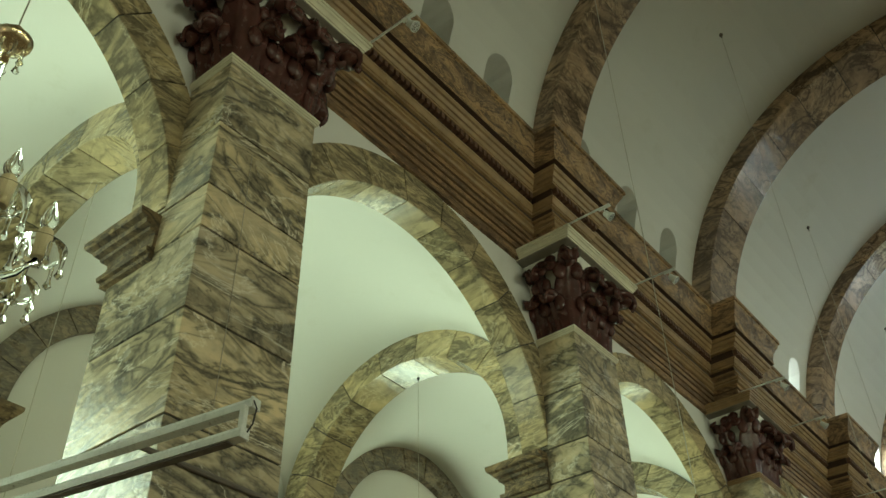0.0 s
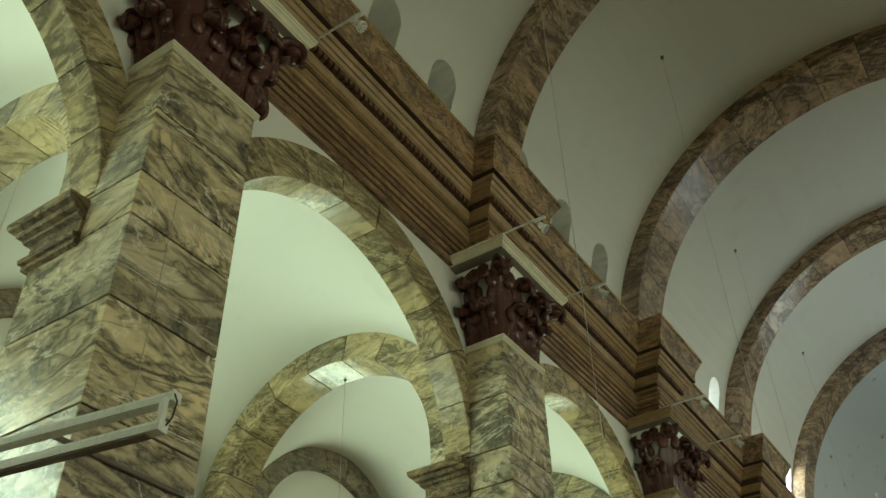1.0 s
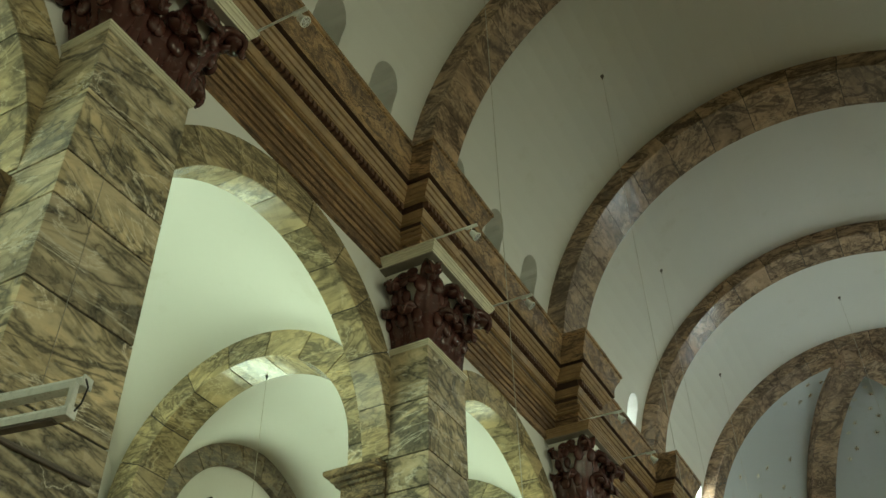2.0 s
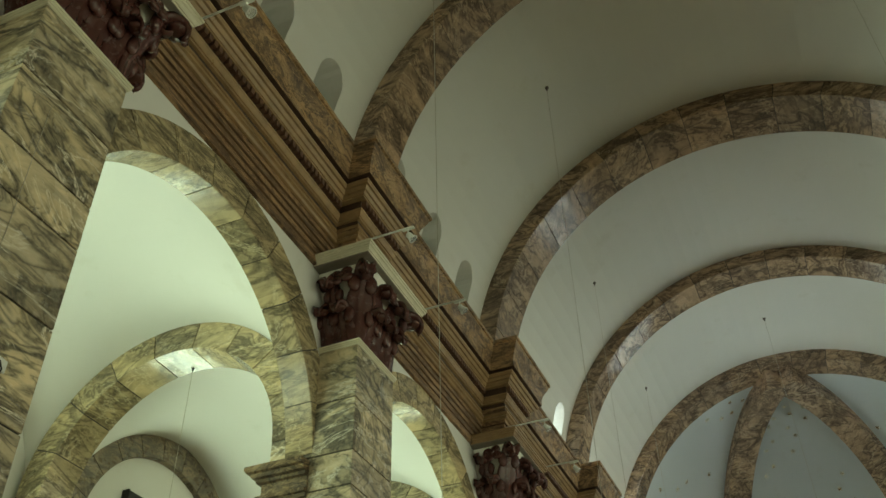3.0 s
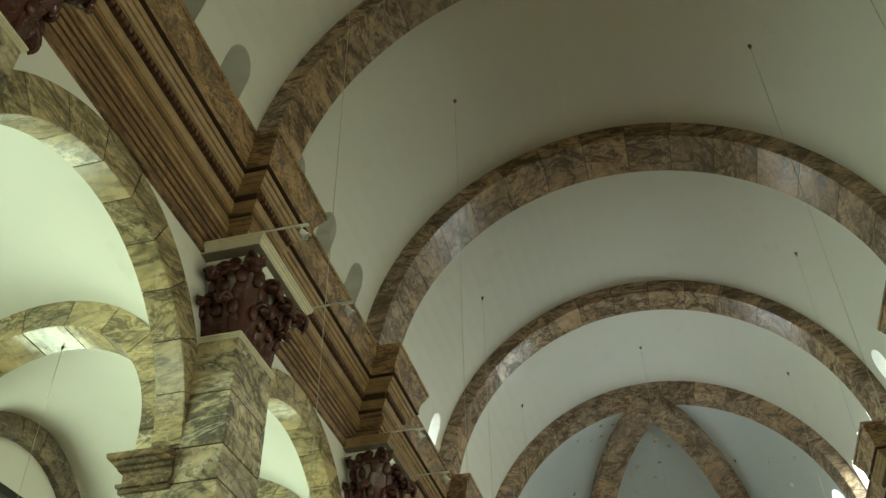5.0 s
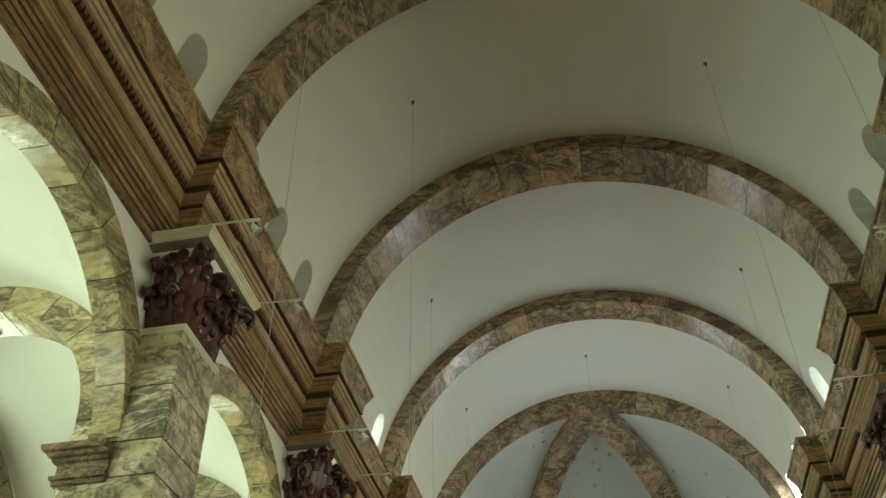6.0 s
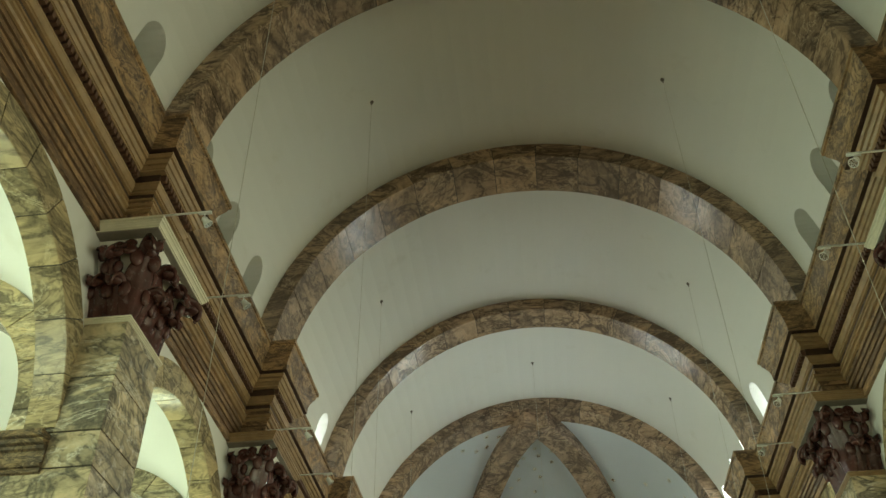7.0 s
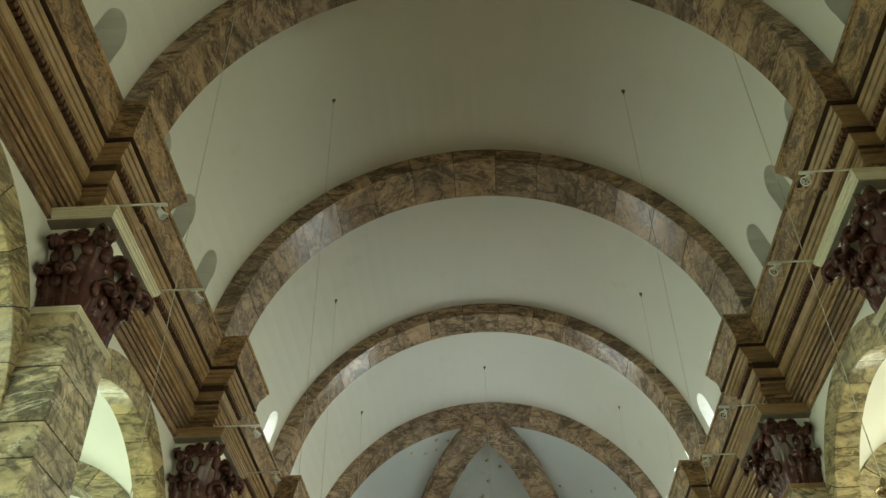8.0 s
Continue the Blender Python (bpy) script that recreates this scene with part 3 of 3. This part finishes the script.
def pillar(trim, look_of):
    p = tagged(base("pillar"), "ochre marbled pillar with a dark red carved capital and " + look_of + " abacus", "pillar", "nave pillars")
    fr = WALL - FRONT
    part("core", boxed(0.003, fr - 0.012, -HALF + 0.012, HALF - 0.012, 0.0, 6.84), JOINT, p)
    part("core", boxed(-PIER + 0.012, 0.0, -HALF + 0.012, HALF - 0.012, 0.0, 5.63), JOINT, p)
    for z0, z1 in zip(COURSES, COURSES[1:]):
        part("block", boxed(-PIER if z1 < 5.7 else 0.0, fr, -HALF, HALF, z0 + 0.007, z1 - 0.007, bevel=0.003), MARBLE, p)
    part("back_block", boxed(-PIER + 0.002, -0.284, -0.38, 0.08, 5.66, AISLE_Z - 0.004, bevel=0.004), MARBLE, p)
    part("back_block", boxed(-0.28, -0.004, -0.41, 0.41, 5.645, SPRING - 0.004, bevel=0.004), MARBLE, p)
    part("conduit", tube(bmesh.new(), [(-PIER - 0.02, -0.20, 5.62), (-PIER - 0.02, -0.20, 6.25)], 0.012, 8), STEEL, p, "white painted conduit")
    # impost on the aisle side
    prof = [(0.002, 5.285), (0.035, 5.29), (0.035, 5.325), (0.022, 5.328), (0.022, 5.336), (0.055, 5.34), (0.060, 5.372), (0.028, 5.378), (0.022, 5.388), (0.022, 5.495), (0.032, 5.50), (0.060, 5.505), (0.066, 5.525), (0.052, 5.53), (0.052, 5.54), (0.095, 5.548), (0.108, 5.575), (0.098, 5.58), (0.098, 5.588), (0.14, 5.595), (0.152, 5.618), (0.152, 5.65), (0.002, 5.655)]
    prof = [(d, z - 0.05) for d, z in prof]
    rings = [[(-0.01, -HALF - d, z), (-PIER - d, -HALF - d, z), (-PIER - d, HALF + d, z), (-0.01, HALF + d, z)] for d, z in prof]
    part("impost", loft(bmesh.new(), rings, True, True), IMPOST, p, "projecting marbled impost moulding")
    nk = [(0.0, 6.80), (0.010, 6.803), (0.010, 6.814), (0.022, 6.818), (0.022, 6.829), (0.015, 6.834), (0.028, 6.839), (0.028, 6.858), (-0.02, 6.866)]
    part("neck_moulding", loft(bmesh.new(), square_rings(nk, 0.004, fr, HALF), True, True), trim, p, "thin " + look_of + " necking")
    cap = part("capital", loft(bmesh.new(), square_rings([(-0.03, 6.85), (-0.03, 7.05), (0.0, 7.30), (0.05, 7.48), (0.125, 7.65), (0.145, 7.74)], 0.004, fr, HALF), True, True), BELL, p, "capital with dark red carved leaves on a white bell")
    ab = [(0.18, 7.760), (0.215, 7.761), (0.215, 7.780), (0.227, 7.781), (0.230, 7.793), (0.246, 7.810), (0.240, 7.818), (0.254, 7.822), (0.260, 7.840), (0.252, 7.846), (0.268, 7.849), (0.270, 7.873), (0.0, 7.878)]
    # plate under the abacus, its shade put into the grey-brown colour
    part("abacus_underside", loft(bmesh.new(), square_rings([(0.05, 7.728), (0.212, 7.748), (0.212, 7.764), (0.0, 7.765)], 0.004, fr, HALF + 0.05), True, True), SOFFIT, cap, "grey-brown painted underside of the abacus, its shade put into the colour")
    part("abacus", loft(bmesh.new(), square_rings(ab, 0.004, fr, HALF + 0.05), True, True), trim, cap, look_of + " moulded abacus")
    low = mesh_of(leaf(0.20, 0.37, 0.08, 0.065, 3, 8, 24, 0.03), "leaf", CARVED, True)
    tall = mesh_of(leaf(0.165, 0.66, 0.13, 0.075, 3, 8, 26, 0.035, 0.55), "leaf", CARVED, True)
    corner = mesh_of(leaf(0.23, 0.79, 0.17, 0.085, 3, 8, 26, 0.035, 0.5), "leaf", CARVED, True)
    vol = mesh_of(scroll(), "volute", CARVED, True)
    ros = mesh_of(rosette(), "rosette", CARVED, True)
    z0 = 6.855

    def put(mesh, x, y, z, turn, tip=0.0, roll=0.0):
        part(mesh.name.split(".")[0], mesh, None, cap, at=pose(x, y, z, 0, 0, turn) @ pose(0, 0, 0, 0, tip, 0) @ pose(0, 0, 0, roll, 0, 0))

    # nave side
    for y in (-0.21, 0.0, 0.21):
        put(low, fr - 0.02, y, z0, 0)
    for y in (-0.20, 0.13):
        put(tall, fr - 0.035, y, z0 + 0.02, 0)
    for y in (-0.03, 0.28):
        put(ros, fr + 0.17, y, 7.60, 0, -20, 20)
    # corners
    for sgn in (-1, 1):
        put(corner, fr - 0.05, sgn * (HALF - 0.05), z0, sgn * 45)
        put(vol, fr + 0.11, sgn * (HALF + 0.11), 7.60, sgn * 45)
    # flanks
    for sgn in (-1, 1):
        for x in (0.08, 0.27):
            put(low, x, sgn * (HALF - 0.02), z0, sgn * 90)
        put(tall, 0.17, sgn * (HALF - 0.03), z0 + 0.02, sgn * 90)
        put(ros, 0.30, sgn * (HALF + 0.165), 7.60, sgn * 90, -20, 15)
        put(vol, 0.06, sgn * (HALF + 0.08), 7.60, sgn * 100)
    return p


pale, gilded = pillar(CREAM, "cream"), pillar(GILT, "gilt brown")
used = set()
for s in (-1, 1):
    for i, y in enumerate(PILLAR_Y):
        w = pale if i < 4 else gilded
        m = Matrix.Translation((s * WALL, y, 0)) @ pose(0, 0, 0, 0, 0, 0 if s < 0 else 180)
        if w in used:
            copy_thing(w, m)
        else:
            w.matrix_basis = m
            used.add(w)

# responds of the aisle arches on the outer wall
resp = tagged(base("aisle_respond"), "ochre marbled respond with an impost on the aisle wall", "pillar", "aisle responds")
for z0, z1 in zip(COURSES, COURSES[1:]):
    if z1 < 5.7:
        part("block", boxed(0.0, 0.42, -0.41, 0.41, z0 + 0.008, z1 - 0.008, bevel=0.003), MARBLE, resp)
part("core", boxed(0.0, 0.41, -0.38, 0.38, 0.0, 5.915), JOINT, resp)
prof = [(0.0, 5.45), (0.03, 5.46), (0.05, 5.52), (0.02, 5.55), (0.05, 5.64), (0.12, 5.72), (0.15, 5.76), (0.15, 5.80), (0.0, 5.81)]
part("impost", loft(bmesh.new(), [[(0.004, -0.41 - d, z), (0.42 + d, -0.41 - d, z), (0.42 + d, 0.41 + d, z), (0.004, 0.41 + d, z)] for d, z in prof], True, True), IMPOST, resp)
resp.matrix_basis = Matrix.Translation((-OUTER, PILLAR_Y[0], 0))
for s in (-1, 1):
    for y in PILLAR_Y:
        if s > 0 or y != PILLAR_Y[0]:
            copy_thing(resp, Matrix.Translation((s * OUTER, y, 0)) @ pose(0, 0, 0, 0, 0, 0 if s < 0 else 180))


# ---- clerestory windows ----
def little_window(closed):
    w = structure(base("window_small"), "small round-headed window blocked by an added grey board" if closed else "small round-headed window with an iron grille", "window")
    o = arch_outline(WIN_HALF + 0.02, 0, WIN_SPRING - WIN_LOW, 12)
    i = arch_outline(WIN_HALF - 0.03, 0.03, WIN_SPRING - WIN_LOW, 12)
    rings = [[(x, q, z) for q, z in e] for e, x in ((o, 0.0), (i, 0.0), (i, 0.05), (o, 0.05), (o, 0.0))]
    part("window_frame", loft(bmesh.new(), rings, True), STEEL, w)
    bm = bmesh.new()
    for z in (0.22, 0.44, 0.66, 0.88, 1.06):
        tube(bm, [(0.02, -WIN_HALF, z), (0.02, WIN_HALF, z)], 0.007, 6)
    for y in (-0.08, 0.08):
        tube(bm, [(0.02, y, 0.0), (0.02, y, 1.22)], 0.007, 6)
    part("grille", bm, BLACK, w)
    # board added behind the near windows to block the sky and keep them dim
    if closed:
        part("board", loft(bmesh.new(), [[(x, q, z) for q, z in o] for x in (0.05, 0.08)], True, True), BOARD, w, "added grey board that keeps sky light out of the window")
    return w


shut, clear = little_window(True), little_window(False)
used = set()
for s, y in WINDOWS:
    w = shut if y < PILLAR_Y[4] else clear
    m = Matrix.Translation((s * 4.70, y, WIN_LOW)) @ pose(0, 0, 0, 0, 0, 0 if s > 0 else 180)
    if w in used:
        copy_thing(w, m)
    else:
        w.matrix_basis = m
        used.add(w)


# ---- spotlights on the abaci ----
def spotlight():
    sp = tagged(base("spotlight"), "small white spotlight on a thin metal arm", "spotlight", "abacus spotlights")
    part("arm", tube(bmesh.new(), [(-0.12, 0, 0), (0.48, 0, 0.0)], 0.011, 8), STEEL, sp)
    part("mount", boxed(0.36, 0.50, -0.02, 0.02, -0.025, 0.0, bevel=0.005), STEEL, sp)
    part("stem", tube(bmesh.new(), [(0.43, 0, -0.02), (0.43, 0, -0.07)], 0.008, 8), STEEL, sp)
    bm = bmesh.new()
    d = Vector((0.75, 0.35, -1)).normalized()
    c = Vector((0.42, 0, -0.075))
    tube(bm, [tuple(c + d * t) for t in (0.0, 0.015, 0.06, 0.075, 0.10, 0.102)], [0.014, 0.032, 0.036, 0.042, 0.052, 0.046], 14)
    part("lamp_head", bm, STEEL, sp)
    part("lens", tube(bmesh.new(), [tuple(c + d * 0.1035), tuple(c + d * 0.106)], 0.042, 14), CHROME, sp)
    return sp


spot = spotlight()
k = 0
for s in (-1, 1):
    for y in PILLAR_Y:
        for d in (-0.69, 0.71):
            m = Matrix.Translation((s * 3.62, y + d, 7.893)) @ pose(0, 0, 0, 0, 0, 0 if s < 0 else 180)
            if k:
                copy_thing(spot, m)
            else:
                spot.matrix_basis = m
            k += 1


# ---- chandeliers and cables ----
def bob(bm, x, y, z, r=0.012, h=0.07):
    rings = [[(x + rr * math.cos(math.pi / 3 * i), y + rr * math.sin(math.pi / 3 * i), z - t * h) for i in range(6)] for rr, t in ((0.002, 0), (r * 0.5, 0.12), (r * 0.45, 0.6), (r, 0.85), (0.001, 1))]
    return loft(bm, rings, True, True)


def chandelier():
    """Hangs by its chain; the origin is at the gilt cup over the arms."""
    c = tagged(base("chandelier"), "gilt and crystal chandelier with candle bulbs on a chain", "chandelier", "nave chandeliers")
    part("cup", lathe(bmesh.new(), [(0.006, 0.07), (0.016, 0.06), (0.02, 0.03), (0.050, 0.018), (0.062, 0.004), (0.060, -0.010), (0.050, -0.026), (0.034, -0.036), (0.030, -0.046), (0.014, -0.054), (0.012, -0.10)], 24), GOLD, c, "polished gilt cup", True)
    part("shaft", lathe(bmesh.new(), [(0.012, -0.12), (0.014, -0.25), (0.035, -0.30), (0.015, -0.36), (0.045, -0.46), (0.05, -0.55), (0.02, -0.62), (0.03, -0.68), (0.06, -0.74), (0.045, -0.84), (0.01, -0.88)], 16), GLASS, c, "clear glass shaft", True)
    arm_pts = [(0.03, 0, -0.79), (0.08, 0, -0.89), (0.16, 0, -0.90), (0.23, 0, -0.86), (0.27, 0, -0.81)]
    drop = mesh_of(bob(bmesh.new(), 0, 0, 0, 0.012, 0.08), "crystal_drop", GLASS)
    for k in range(7):
        a = 2 * math.pi * k / 7
        part("crystal_drop", drop, None, c, at=pose(0.045 * math.cos(a), 0.045 * math.sin(a), -0.03))
    for k in range(8):
        m = pose(0, 0, 0, 0, 0, 45 * k + 10)
        arm = part("arm", tube(bmesh.new(), arm_pts, 0.011, 8), GLASS, c, "curved clear glass arm", True, m)
        part("drip_pan", lathe(bmesh.new(), [(0.008, -0.82), (0.02, -0.815), (0.05, -0.805), (0.068, -0.77), (0.064, -0.77), (0.047, -0.800), (0.02, -0.810)], 16, 0.27), THIN_GLASS, arm, "", True)
        part("candle", lathe(bmesh.new(), [(0.017, -0.805), (0.020, -0.80), (0.020, -0.715), (0.016, -0.71)], 12, 0.27), CANDLE, arm, "cream candle tube")
        part("bulb", lathe(bmesh.new(), [(0.012, -0.71), (0.021, -0.694), (0.024, -0.675), (0.015, -0.645), (0.005, -0.618), (0.001, -0.605)], 12, 0.27), GLASS, arm, "clear flame-shaped bulb", True)
        for i in range(6):
            a = math.pi / 3 * i
            part("crystal_drop", drop, None, arm, at=pose(0.27 + 0.062 * math.cos(a), 0.062 * math.sin(a), -0.785))
    return c


CHAND_X, CHAND_Z = 2.27, 3.95
chan = chandelier()
k = 0
for s in (-1, 1):
    for y in (0.57, 5.2):
        m = Matrix.Translation((s * CHAND_X, y, CHAND_Z))
        if k:
            copy_thing(chan, m)
        else:
            chan.matrix_basis = m
        k += 1


def hook_and_cable(x, y, low, r):
    z = VAULT_Z + math.sqrt(VAULT_R ** 2 - x * x)
    c = tagged(base("cable", x, y, z), "thin grey cable hanging from a dark hook in the vault", "cable", "vault cables")
    part("hook", lathe(bmesh.new(), [(0.028, 0.01), (0.032, -0.01), (0.024, -0.03), (0.010, -0.045), (0.009, -0.08)], 10), SHADE, c, "small dark ceiling hook")
    part("wire", tube(bmesh.new(), [(0, 0, -0.06), (0, 0, low - z)], r, 6), CABLE, c)
    return c


for s in (-1, 1):
    for y in (0.57, 5.2):
        hook_and_cable(s * CHAND_X, y, CHAND_Z + 0.08, 0.003)
for x, y in ((-2.19, 9.72), (2.37, 9.75), (-2.81, 14.38), (3.05, 14.31), (-2.83, 18.64), (3.03, 18.56), (0.04, 18.64)):
    hook_and_cable(x, y - 0.17, 5.2, 0.0028)


# ---- fluorescent battens beside the pillar ----
def batten(length):
    b = tagged(base("fluorescent_batten"), "white twin fluorescent batten without tubes on a pillar bracket", "light fixture")
    for nm, dz, dy in (("upper_batten", 0.165, 0.05), ("lower_batten", 0.0, 0.0)):
        sec = [(-0.028, 0.0), (0.028, 0.0), (0.03, 0.03), (0.018, 0.05), (-0.018, 0.05), (-0.03, 0.03)]
        body = part(nm, loft(bmesh.new(), [[(x, dy + y, dz + z) for y, z in sec] for x in (-length, 0.0)], True, True), STEEL, b)
        part("end_cap", boxed(0.0, 0.012, dy - 0.031, dy + 0.031, dz - 0.004, dz + 0.052, bevel=0.003), STEEL, body)
        for x in (-0.25, -length + 0.25):
            part("screw", lathe(bmesh.new(), [(0.008, -0.004), (0.008, 0.0)], 8, x, dy, dz), CHROME, body)
    part("lamp_holder", boxed(-0.03, 0.0, -0.01, 0.02, 0.04, 0.165, bevel=0.004), STEEL, b)
    part("reflector", boxed(-length, -0.06, -0.022, 0.022, -0.012, -0.002, bevel=0.003), SHADE, b, "dark channel under the lower batten")
    part("cord", tube(bmesh.new(), [(0.012, 0.03, 0.195), (0.034, 0.03, 0.15), (0.03, 0.02, 0.07), (0.012, 0.01, 0.03)], 0.004, 6), BLACK, b)
    return b


fx = batten(1.75)
fx.matrix_basis = pose(-3.0, 2.22, 3.487, 0, 0, 10)
bm = tube(bmesh.new(), [(0, -0.42, 0), (0, 0.5, 0)], 0.016, 8)
tagged(part("bracket_bar", bm, SHADE, at=pose(-3.86, 2.62, 3.76)), "dark steel bracket bar on the pillar", "bracket")

# stars of the half dome
star = bmesh.new()
pts = [((0.075 if k % 2 == 0 else 0.032) * math.cos(math.pi * k / 5), (0.075 if k % 2 == 0 else 0.032) * math.sin(math.pi * k / 5)) for k in range(10)]
loft(star, [[(x, y, 0.0) for x, y in pts], [(x, y, 0.012) for x, y in pts]], True, True)
star = mesh_of(star, "star", STAR)
rng = random.Random(5)
spots = [(43, 64), (37.7, 80), (30, 80.4), (33, 64.4), (34.2, 52.2), (50.8, 47.8), (24, 58), (21, 72)]
for e in range(3, 17):
    for phi in range(-80, 41, 8):
        el = 5 * e + 1.5 * math.sin(phi * 1.7)
        ph = phi + 4 * (e % 2)
        if min(abs(ph - a) for a in (-42, 42)) * math.cos(radians(el)) < 5 or el > 76 or (e + phi // 8) % 2 or (e * 7 + phi // 8 * 3) % 5 < 2:
            continue
        spots.append((el, ph))
for el, ph in spots:
    e1, p1 = radians(el), radians(ph)
    u = Vector((math.cos(e1) * math.sin(p1), math.cos(e1) * math.cos(p1), math.sin(e1)))
    q = Vector((0, dome_y, VAULT_Z)) + u * (APSE_R - 0.018)
    ob = part("star", star, None, at=Matrix.Translation(q) @ (-u).to_track_quat("Z", "Y").to_matrix().to_4x4() @ pose(0, 0, 0, rng.uniform(-13, 13), rng.uniform(-13, 13), rng.uniform(0, 70)))
    tagged(ob, "small gilt star fixed to the half dome", "star", "dome stars")

# thin cables under the aisle arches
for s in (-1, 1):
    for y in PILLAR_Y[2:4]:
        c = tagged(base("aisle_cable", s * AISLE_X, y, AISLE_Z + AISLE_IN), "thin grey cable hanging from an aisle arch", "cable", "aisle cables")
        if y > 5:
            part("hook", lathe(bmesh.new(), [(0.018, 0.01), (0.02, -0.005), (0.012, -0.02), (0.006, -0.04)], 10), BLACK, c, "small dark hook")
        part("wire", tube(bmesh.new(), [(0, 0, -0.03), (0, 0, -3.0)], 0.003, 6), CABLE, c)

# dark track on the aisle wall
tr = tagged(base("wall_track", -OUTER, 9.2, 6.72), "dark metal lighting track on the aisle wall", "track")
part("rail", boxed(0.0, 0.11, -0.62, 0.75, -0.06, 0.06, bevel=0.012), BLACK, tr)
part("end_cap", boxed(-0.0, 0.12, -0.635, -0.622, -0.066, 0.066, bevel=0.004), BLACK, tr)
part("stay", boxed(0.0, 0.05, 0.2, 0.25, -0.12, -0.062, bevel=0.005), BLACK, tr)

# thin wires
wire = part("pillar_wire", tube(bmesh.new(), [(0, 0, 0), (0.0, 0.01, 1.2), (0, 0, 2.2)], 0.0018, 6), CABLE, at=pose(-FRONT + 0.006, PILLAR_Y[2] - 0.12, 3.9))
tagged(wire, "thin grey wire running down the pillar face", "wire")
